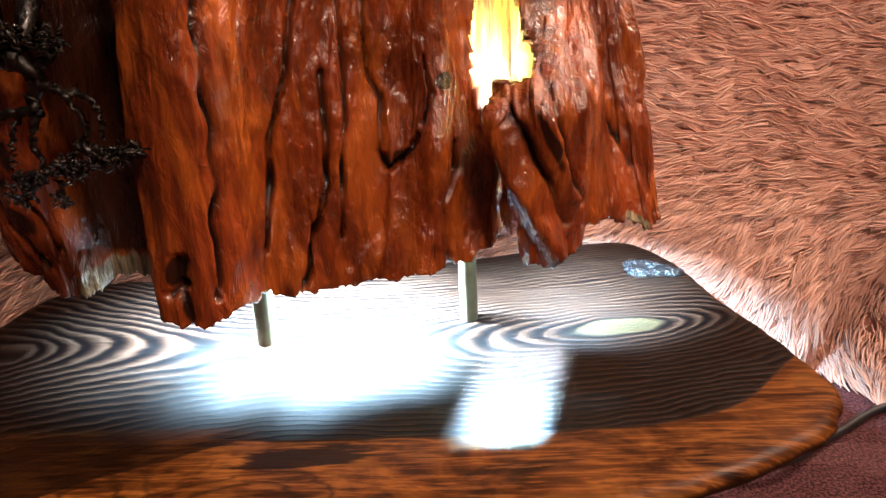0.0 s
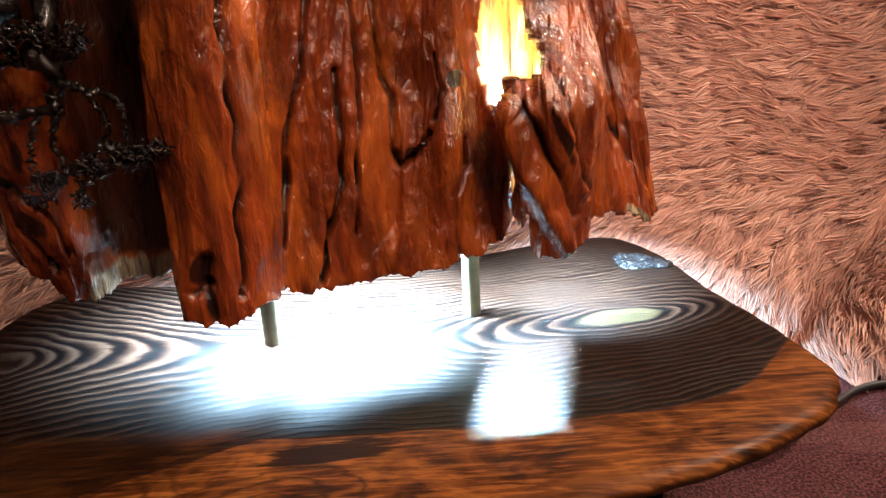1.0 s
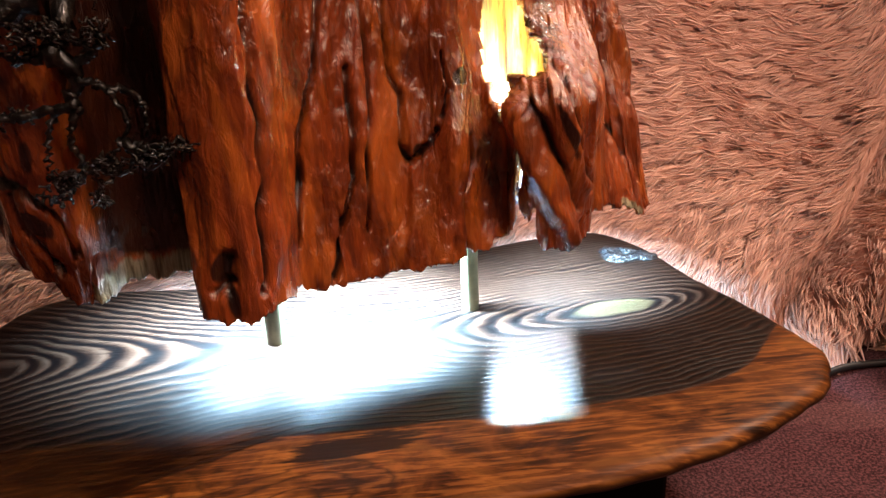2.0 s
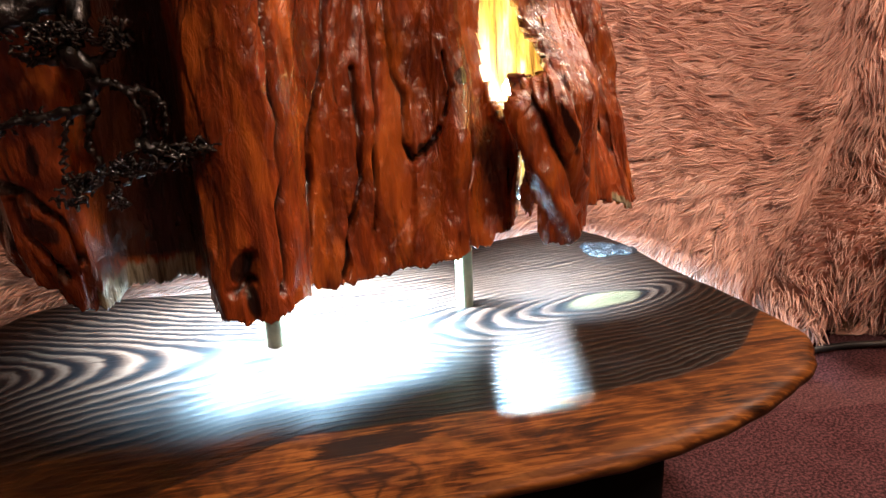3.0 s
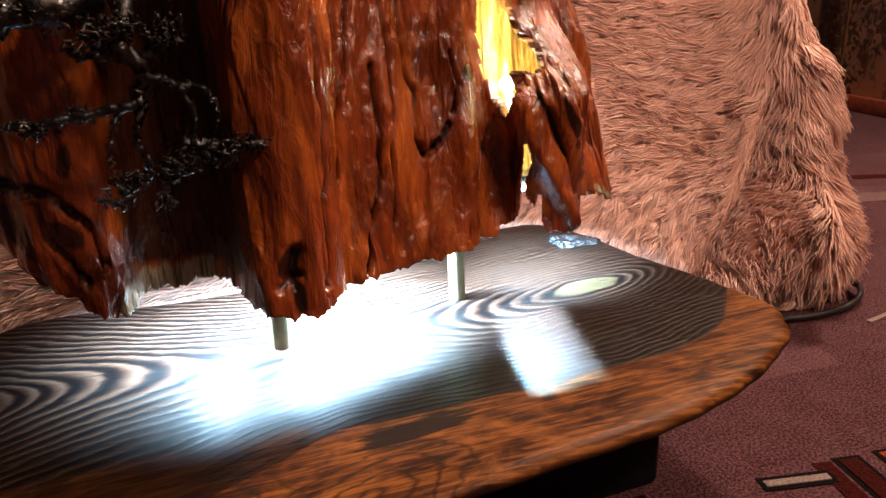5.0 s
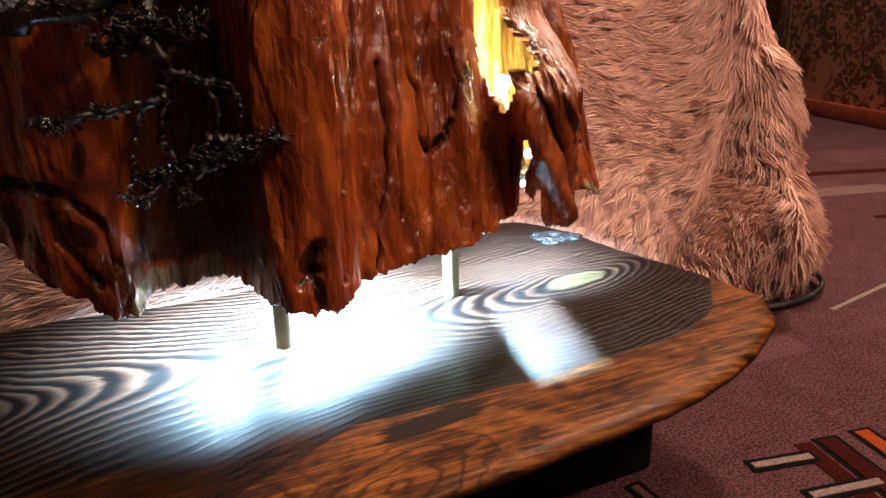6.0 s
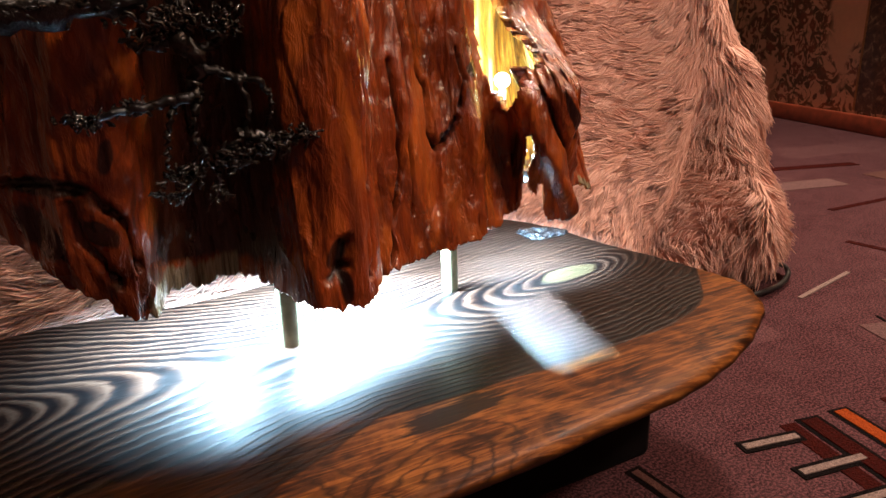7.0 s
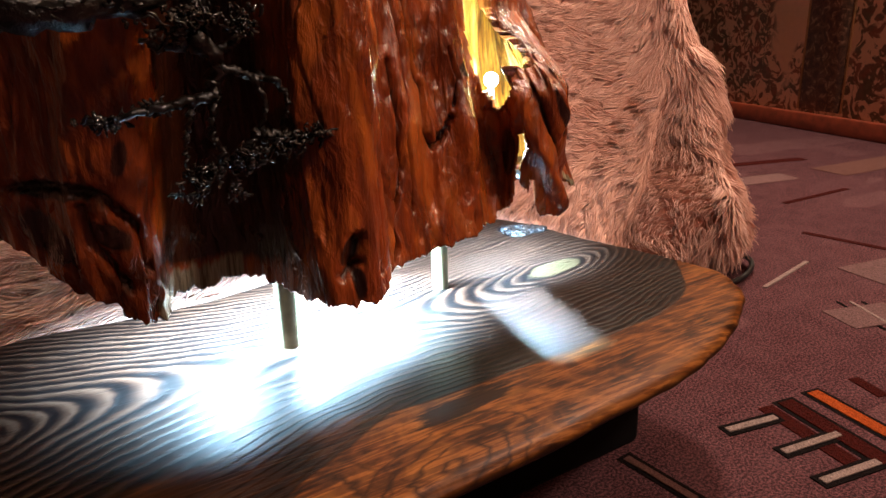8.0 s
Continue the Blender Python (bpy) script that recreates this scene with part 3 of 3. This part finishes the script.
def smooth(a, b, v):
    f = np.clip((v - a) / (b - a), 0, 1)
    return f * f * (3 - 2 * f)


def plan(s, z):
    """Places of the outer skin at stations s (n) and heights z (n, m): arrays x, y."""
    lo, hi = spline(LOW, s), spline(HIGH, s)
    flap = (smooth(17, 18, s) * (1 - smooth(20.5, 22.5, s)))[:, None]
    w = (1 - flap) * np.clip((z - .22) / .14, -.1, 1.1) + flap * smooth(.30, .375, z)
    return lo[:, :1] * (1 - w) + hi[:, :1] * w, lo[:, 1:] * (1 - w) + hi[:, 1:] * w


def lower_edge(x):
    """The height of the wood's ragged lower edge along the front."""
    k = [(-.36, .285), (-.30, .258), (-.265, .232), (-.235, .207), (-.222, .200), (-.212, .201), (-.206, .207), (-.190, .205), (-.165, .210), (-.155, .210),
         (-.150, .211), (-.142, .211), (-.112, .208), (-.106, .210), (-.102, .214), (-.085, .204), (-.052, .203), (-.017, .203), (.012, .207), (.034, .211),
         (.047, .221), (.052, .222), (.056, .235), (.060, .222), (.066, .213), (.08, .209), (.098, .213), (.108, .216), (.114, .226), (.135, .223), (.16, .211), (.177, .213)]
    k = np.array(k)
    return np.interp(x, k[:, 0], k[:, 1])


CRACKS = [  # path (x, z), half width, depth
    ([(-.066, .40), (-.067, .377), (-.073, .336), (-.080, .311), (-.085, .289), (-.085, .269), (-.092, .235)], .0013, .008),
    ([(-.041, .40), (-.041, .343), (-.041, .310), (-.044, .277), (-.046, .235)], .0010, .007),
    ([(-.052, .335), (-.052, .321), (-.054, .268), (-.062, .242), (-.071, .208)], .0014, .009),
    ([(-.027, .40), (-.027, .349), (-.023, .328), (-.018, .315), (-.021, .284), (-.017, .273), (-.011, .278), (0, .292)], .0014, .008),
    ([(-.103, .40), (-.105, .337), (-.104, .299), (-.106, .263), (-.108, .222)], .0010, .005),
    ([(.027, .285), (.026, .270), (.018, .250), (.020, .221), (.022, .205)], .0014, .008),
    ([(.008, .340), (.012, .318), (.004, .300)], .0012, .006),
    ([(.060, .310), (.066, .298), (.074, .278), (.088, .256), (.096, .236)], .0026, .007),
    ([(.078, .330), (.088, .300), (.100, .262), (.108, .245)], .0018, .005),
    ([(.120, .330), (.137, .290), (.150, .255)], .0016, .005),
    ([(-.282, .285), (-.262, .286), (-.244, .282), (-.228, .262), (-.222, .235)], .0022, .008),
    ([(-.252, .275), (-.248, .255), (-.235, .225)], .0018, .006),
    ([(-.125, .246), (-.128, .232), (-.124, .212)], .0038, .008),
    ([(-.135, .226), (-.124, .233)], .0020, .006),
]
GAP = [(.046, .45), (.0425, .372), (.039, .352), (.0365, .334), (.0355, .318), (.0375, .306), (.0405, .292), (.0440, .298), (.0480, .308), (.0505, .316), (.0560, .3225),
       (.061, .3215), (.067, .3235), (.073, .326), (.076, .334), (.073, .352), (.069, .372), (.067, .45)]
SLIT = [(.0505, .277), (.0535, .277), (.0550, .265), (.0525, .250), (.0515, .238), (.0555, .228), (.0580, .242), (.0615, .242), (.0615, .228), (.0600, .185), (.0450, .185), (.0465, .222), (.0490, .250), (.0502, .265)]
# charred places, and shade painted in hollow and flap valley: middle (x, z), half sizes, lean
BURNT_SHADE = [(-.262, .284, .022, .006, -.5), (-.268, .258, .011, .017, -.5), (-.240, .258, .008, .010, -.6), (-.232, .300, .004, .010, .2), (-.129, .240, .006, .010, .3),
         (-.124, .220, .004, .010, 0), (-.210, .395, .016, .035, 0), (-.163, .360, .010, .050, 0), (-.150, .300, .007, .020, 0), (.045, .262, .004, .020, 0),
         (.020, .325, .006, .006, 0), (-.011, .280, .004, .004, 0), (.082, .290, .003, .020, -.4)]


def driftwood_lamp():
    thing = empty("driftwood_lamp", (-.05, .5, TOP))
    tagged(thing, "hollow lacquered driftwood lamp glowing cool white from inside", "lamp")
    s = stations(.0009, .004)
    ns = len(s)
    v = np.concatenate((np.linspace(0, 1, 190), 1 + np.linspace(0, 1, 10)[1:]))
    nv = len(v)
    x0 = spline(LOW, s)[:, 0]
    front = s < FRONT - .3
    zb = np.where(front, lower_edge(x0), .222)
    jag = .0016 * grain_noise(s * 7, s * 0, 3) + .0013 * grain_noise(s * 19, s * 0, 4) + .0022 * np.maximum(0, grain_noise(s * 4.3, s * 0, 6))
    zb = zb + np.where(front, jag, 0)
    zm, zt = .400, .56
    z = np.where(v[None] <= 1, zb[:, None] + (zm - zb[:, None]) * np.minimum(v, 1)[None] ** .95, zm + (zt - zm) * (v[None] - 1))
    x, y = plan(s, z)
    # outward normals in plan
    tx, ty = np.roll(x, -1, 0) - np.roll(x, 1, 0), np.roll(y, -1, 0) - np.roll(y, 1, 0)
    ln = np.hypot(tx, ty) + 1e-9
    nx, ny = ty / ln, -tx / ln
    S = np.broadcast_to(s[:, None], z.shape)
    arc = np.broadcast_to(np.cumsum(np.r_[0, np.hypot(np.diff(x[:, 20]), np.diff(y[:, 20]))])[:, None], z.shape)
    skew = arc + .016 * grain_noise(arc * 7, z * 9, 21) + .004 * grain_noise(arc * 25, z * 25, 22)
    patchy = .5 + .5 * grain_noise(arc * 16, z * 14, 61)
    rel = .0058 * grain_noise(skew * 26, z * 9, 1) + .0026 * patchy * (1 - 2 * np.abs(grain_noise(skew * 52, z * 11, 2))) + .0016 * grain_noise(skew * 100, z * 26, 7)
    rel += .0007 * patchy * grain_noise(skew * 330, z * 60, 8) + .0012 * grain_noise(arc * 80, z * 40, 9) + .0007 * grain_noise(arc * 220, z * 110, 10)
    # plates that break off in low steps
    for freq, tall, size, seed in ((24, 2.2, .0036, 81), (41, 4, .0024, 82), (66, 11, .0015, 83)):
        rel += size * smooth(-.07, .07, grain_noise(skew * freq + 3, z * tall, seed))
    for freq, tall, size, seed in ((95, 13, .0011, 71), (170, 22, .0008, 72), (300, 40, .0005, 73)):
        rib = 1 - np.abs(grain_noise(skew * freq, z * tall, seed))
        rel += size * (rib ** 3 - .35) * np.clip(.4 + .8 * grain_noise(arc * 20 + freq, z * 16, seed + 20) + .3, .1, 1.4)
    rel -= .004
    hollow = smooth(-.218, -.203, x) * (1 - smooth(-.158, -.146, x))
    rel *= 1 - .5 * hollow
    col = np.exp(-((x + .125) / .022) ** 2)
    rel *= 1 - .45 * col
    rel += .006 * np.exp(-((x - .014) ** 2 / .010 ** 2 + (z - .285) ** 2 / .030 ** 2))
    # a raised slanting rib across the loose flap
    rel += .009 * np.exp(-(to_line(x, z, [(.047, .312), (.057, .280), (.072, .245), (.088, .217)]) / .0075) ** 2)
    rel += .005 * np.exp(-(to_line(x, z, [(.074, .318), (.088, .285), (.102, .252)]) / .006) ** 2)
    rel -= .006 * np.exp(-(to_line(x, z, [(.039, .290), (.041, .26), (.042, .215)]) / .0035) ** 2)
    rel *= np.where(front, 1, .3)[:, None]
    crack_mask = np.zeros(z.shape)
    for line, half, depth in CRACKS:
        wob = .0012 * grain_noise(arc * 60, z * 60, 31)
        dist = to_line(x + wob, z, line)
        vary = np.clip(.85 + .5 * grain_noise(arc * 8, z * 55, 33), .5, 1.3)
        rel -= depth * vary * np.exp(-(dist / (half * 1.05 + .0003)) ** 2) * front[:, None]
        # the colour goes near-black along the middle of each crack
        crack_mask = np.maximum(crack_mask, vary * np.exp(-(dist / (half * .75 + .0003)) ** 4) * front[:, None])
    outer = np.stack((x + nx * rel, y + ny * rel, z + .0008 * grain_noise(arc * 300, z * 200, 17)), -1)
    thick = .011 + .003 * grain_noise(arc * 30, z * 12, 41) + .005 * np.abs(grain_noise(skew * 90, z * 10, 42)) * ~front[:, None]
    rim = np.clip((z - zb[:, None]) / .010, .25, 1)
    inner = np.stack((x + nx * (np.minimum(rel, .002) - thick * rim), y + ny * (np.minimum(rel, .002) - thick * rim), z), -1)
    # openings
    xc = (x + np.roll(x, -1, 0))[:, :-1] / 2
    zc = (z[:, 1:] + z[:, :-1]) / 2
    jx = xc + .0012 * grain_noise(zc * 160, xc * 90, 51)
    jz = zc + .0016 * grain_noise(xc * 110, zc * 60, 52)
    keep = ~((inside(jx, jz, GAP) | inside(jx, jz, SLIT)) & front[:, None])
    nc = nv - 1
    idx = np.arange(ns * nv).reshape(ns, nv)
    far = ns * nv
    faces, index = [], []
    nxt = np.roll(np.arange(ns), -1)
    for i in range(ns):
        j = nxt[i]
        for k in range(nc):
            if not keep[i, k]:
                continue
            a, b, c, d = idx[i, k], idx[j, k], idx[j, k + 1], idx[i, k + 1]
            faces.append((a, b, c, d))
            index.append(0)
            faces.append((far + d, far + c, far + b, far + a))
            index.append(1)
            if k == 0:
                faces.append((far + a, far + b, b, a))
                index.append(0)
            elif not keep[i, k - 1]:
                faces.append((far + a, far + b, b, a))
                index.append(0)
            if k < nc - 1 and not keep[i, k + 1]:
                faces.append((d, c, far + c, far + d))
                index.append(0)
            if not keep[i - 1, k]:
                faces.append((a, d, far + d, far + a))
                index.append(0)
            if not keep[j, k]:
                faces.append((c, b, far + b, far + c))
                index.append(0)
    faces.append(tuple(idx[:, -1]))
    index.append(0)
    shell = mesh_part("shell", np.vstack((outer.reshape(-1, 3), inner.reshape(-1, 3))), faces, [BARK, INNER], thing,
                      "orange-brown lacquered weathered wood with cracks and ragged edges", index)
    # the hollow's shade beside the column is painted into the wood colour
    burnt_shade = 1.0 * hollow * (1 - smooth(.36, .42, z)) * smooth(.212, .235, z)
    for bx, bz, wide, tall, lean in BURNT_SHADE:
        burnt_shade = np.maximum(burnt_shade, 1.05 * np.exp(-(((x - bx - lean * (z - bz)) / wide) ** 2 + ((z - bz) / tall) ** 2) ** 2))
    over = z - zb[:, None]
    raw = 1.1 * smooth(-.224, -.216, x) * (1 - smooth(-.168, -.160, x)) * (1 - smooth(.006, .024, over)) + .9 * smooth(.135, .150, x) * (1 - smooth(.003, .010, over)) * (1 - smooth(.160, .168, x))
    raw *= front[:, None]
    for name, values in (("crack_dark", crack_mask), ("burnt_shade", burnt_shade * front[:, None]), ("raw_break", raw)):
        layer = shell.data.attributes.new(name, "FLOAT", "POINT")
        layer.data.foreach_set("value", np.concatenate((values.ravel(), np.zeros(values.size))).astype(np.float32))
    for px, py, r in ((-.124, .508, .0076), (.030, .5395, .0070)):
        top = .30
        path = [(px, py, TOP - .004), (px, py, TOP + .0), (px, py, TOP + .03), (px, py, TOP + .1), (px, py, top)]
        vv, ff = tube(path, r, 20)
        mesh_part("dowel", vv, ff, [DOWEL], thing, "pale round wooden dowel")
    # led strip standing inside, and one along the rim
    strips = []
    for path in ([(.068, .512, .235), (.068, .512, .26), (.068, .512, .285), (.068, .513, .305)], [(-.21, .548, .250), (-.12, .548, .250), (-.045, .548, .250), (.09, .548, .250)]):
        vv, ff = tube(bend(path, 20), .0028, 6)
        strips.append(mesh_part("led_strip", vv, ff, [STRIP], thing, "white led strip"))
    for px, py, pz, r in ((.060, .502, .313, .006), (.062, .502, .2555, .0022), (.059, .508, .480, .004), (-.165, .548, .245, .004), (-.100, .548, .245, .004), (-.060, .548, .245, .004), (-.02, .550, .245, .004), (.03, .562, .245, .003), (.108, .542, .247, .004)):
        bm = bmesh.new()
        bmesh.ops.create_icosphere(bm, subdivisions=2, radius=r)
        bmesh.ops.translate(bm, verts=bm.verts, vec=(px, py, pz))
        part("led", bm, LED_GLOW, strips[0 if .05 < px < .07 else 1], "lit cool white led")
        if pz < .4 and .055 < px < .07 and py < .52:
            lamp("led_light", "POINT", LED_LIGHT if pz > .3 else .2 * LED_LIGHT, COOL, Matrix.Translation((px - .013, py + .006, pz - .006)), radius=.003)
    # added unseen plate under the low led; its slot shapes a band on the slab
    low_led = np.array((.062, .502, .252))
    slot = [low_led + .13 * (np.array((*end, TOP)) - low_led) for end in ((.046, .510), (.0185, .375), (.0690, .377), (.104, .505))]
    rim = [low_led + np.array((dx, dy, slot[0][2] - low_led[2])) for dx, dy in ((-.024, .016), (-.024, -.028), (.024, -.028), (.024, .016))]
    verts = slot + rim + [p + np.array((0, 0, .0008)) for p in slot + rim]
    faces = []
    for a in range(4):
        b = (a + 1) % 4
        faces += [(a, b, b + 4, a + 4), (a + 12, b + 12, b + 8, a + 8), (a + 8, b + 8, b, a), (a + 4, b + 4, b + 12, a + 12)]
    mesh_part("light_mask_plate", verts, faces, [BLACK], strips[0], "added unseen black plate that shapes the light", flat=True)
    # the downward beams of the leds along the rim and of the one in the crown
    for eye, target, power, cone, size in (((-.165, .545, .238), (-.170, .545, .132), .80, 116, .006), ((-.100, .545, .238), (-.103, .545, .132), 1.0, 116, .006),
                                           ((-.060, .545, .238), (-.062, .548, .132), .95, 112, .006), ((-.02, .548, .238), (-.02, .554, .132), 1.1, 112, .006),
                                           ((.03, .560, .238), (.038, .575, .132), 1.0, 104, .006), ((.108, .540, .240), (.126, .568, .132), .62, 94, .006),
                                           (tuple(low_led), (.054, .450, .132), .80, 84, .0014)):
        lamp("led_beam", "SPOT", BEAM * power, COOL, look(eye, target), radius=size, cone=cone)


# ---- the little black tree set in the hollow ----
def clump(thing, centre, size, count, seed, tilt=0.0):
    """A pad of short wavy twiglets, thick with lacquer."""
    rng = np.random.default_rng(seed)
    V, F = [], []
    for i in range(int(count * .55)):
        c = np.array(centre) + rng.normal(0, .45, 3) * np.array(size)
        c[2] += tilt * (c[0] - centre[0])
        step = rng.normal(0, 1, 3) * (1, .5, .6)
        path = [c]
        for k in range(5):
            step = .55 * step / (np.linalg.norm(step) + 1e-6) + rng.normal(0, .55, 3) * (1, .5, .9)
            path.append(path[-1] + step * .0013)
        vv, ff = tube(path, rng.uniform(.0005, .0010) * np.array((.8, 1.1, 1.3, 1.0, 1.2, .5)), 5, .2, seed + i)
        n = len(V)
        V += list(vv)
        F += [tuple(n + q for q in f) for f in ff]
    return mesh_part("foliage", V, F, [LEAF], thing, "small curled black glossy leaves")


def miniature_tree():
    thing = empty("miniature_tree", (-.19, .40, .37))
    tagged(thing, "glossy black miniature tree fixed in the driftwood hollow", "ornament")
    y = .388
    limbs = [("trunk", [(-.200, .425, .40), (-.190, y + .012, .372), (-.196, y, .357), (-.186, y, .345), (-.190, y, .334), (-.188, y, .326)], .0062),
             ("branch", [(-.188, y, .330), (-.203, y, .327), (-.222, y, .325), (-.248, y + .005, .321)], .0030),
             ("branch", [(-.186, y, .343), (-.174, y - .003, .338), (-.168, y - .004, .330), (-.165, y, .318), (-.172, y, .308)], .0022),
             ("branch", [(-.178, y, .341), (-.160, y - .003, .334), (-.155, y - .004, .324), (-.158, y, .312)], .0020),
             ("branch", [(-.190, y, .326), (-.194, y - .003, .312), (-.190, y - .003, .300), (-.194, y - .003, .290)], .0022),
             ("branch", [(-.172, y, .310), (-.162, y - .003, .308), (-.150, y - .003, .307), (-.134, y - .003, .306)], .0024),
             ("branch", [(-.200, y, .325), (-.206, y - .002, .312), (-.208, y - .002, .298)], .0016),
             ("branch", [(-.194, y, .358), (-.208, y, .352), (-.220, y, .356)], .0028),
             ("branch", [(-.186, y, .348), (-.176, y, .354), (-.170, y, .366)], .0028),
             # black mass standing in for shadowed, burnt wood of the hollow
             ("shaded_wood", [(-.330, .400, .374), (-.275, .384, .372), (-.235, .384, .372), (-.200, .395, .380)], .0150)]
    for k, (name, path, r) in enumerate(limbs):
        p = bend(path, 26)
        rng = np.random.default_rng(70 + k)
        p[1:-1] += rng.normal(0, .0010, (len(p) - 2, 3))
        vv, ff = tube(p, np.linspace(r, r * .45, len(p)), 8, .25, k)
        mesh_part(name, vv, ff, [TWIG], thing)
    pads = (((-.178, y - .003, .298), (.014, .006, .007), 170, .1), ((-.156, y - .004, .304), (.013, .006, .005), 150, .1), ((-.138, y - .005, .307), (.006, .005, .003), 60, 0),
            ((-.200, y - .002, .292), (.012, .006, .006), 120, .2), ((-.208, y - .002, .284), (.006, .005, .004), 45, 0), ((-.186, y - .003, .282), (.005, .004, .004), 36, 0),
            ((-.240, y + .004, .321), (.010, .005, .0035), 90, -.05), ((-.218, y + .002, .325), (.010, .004, .0030), 60, .1),
            ((-.196, y - .006, .366), (.021, .007, .006), 190, .1), ((-.206, y - .004, .358), (.008, .005, .005), 70, 0), ((-.174, y - .004, .362), (.008, .005, .006), 80, 0),
            ((-.245, .376, .370), (.026, .006, .004), 90, 0))
    for k, (c, size, count, tilt) in enumerate(pads):
        clump(thing, c, size, count, 100 + k, tilt)


def power_cord():
    path = [(.20, .55, .060), (.26, .50, .020), (.33, .545, .006), (.40, .590, .006), (.46, .598, .006), (.51, .590, .006), (.565, .594, .007), (.605, .612, .012), (.622, .645, .012), (.60, .70, .008)]
    vv, ff = tube(bend(path, 90), .0036, 10)
    ob = mesh_part("power_cord", vv, ff, [CORD])
    tagged(ob, "black rubber power cord lying on the carpet", "cord")


slab_stand()
driftwood_lamp()
miniature_tree()
power_cord()
throw()
carpet_stripes(carpet)
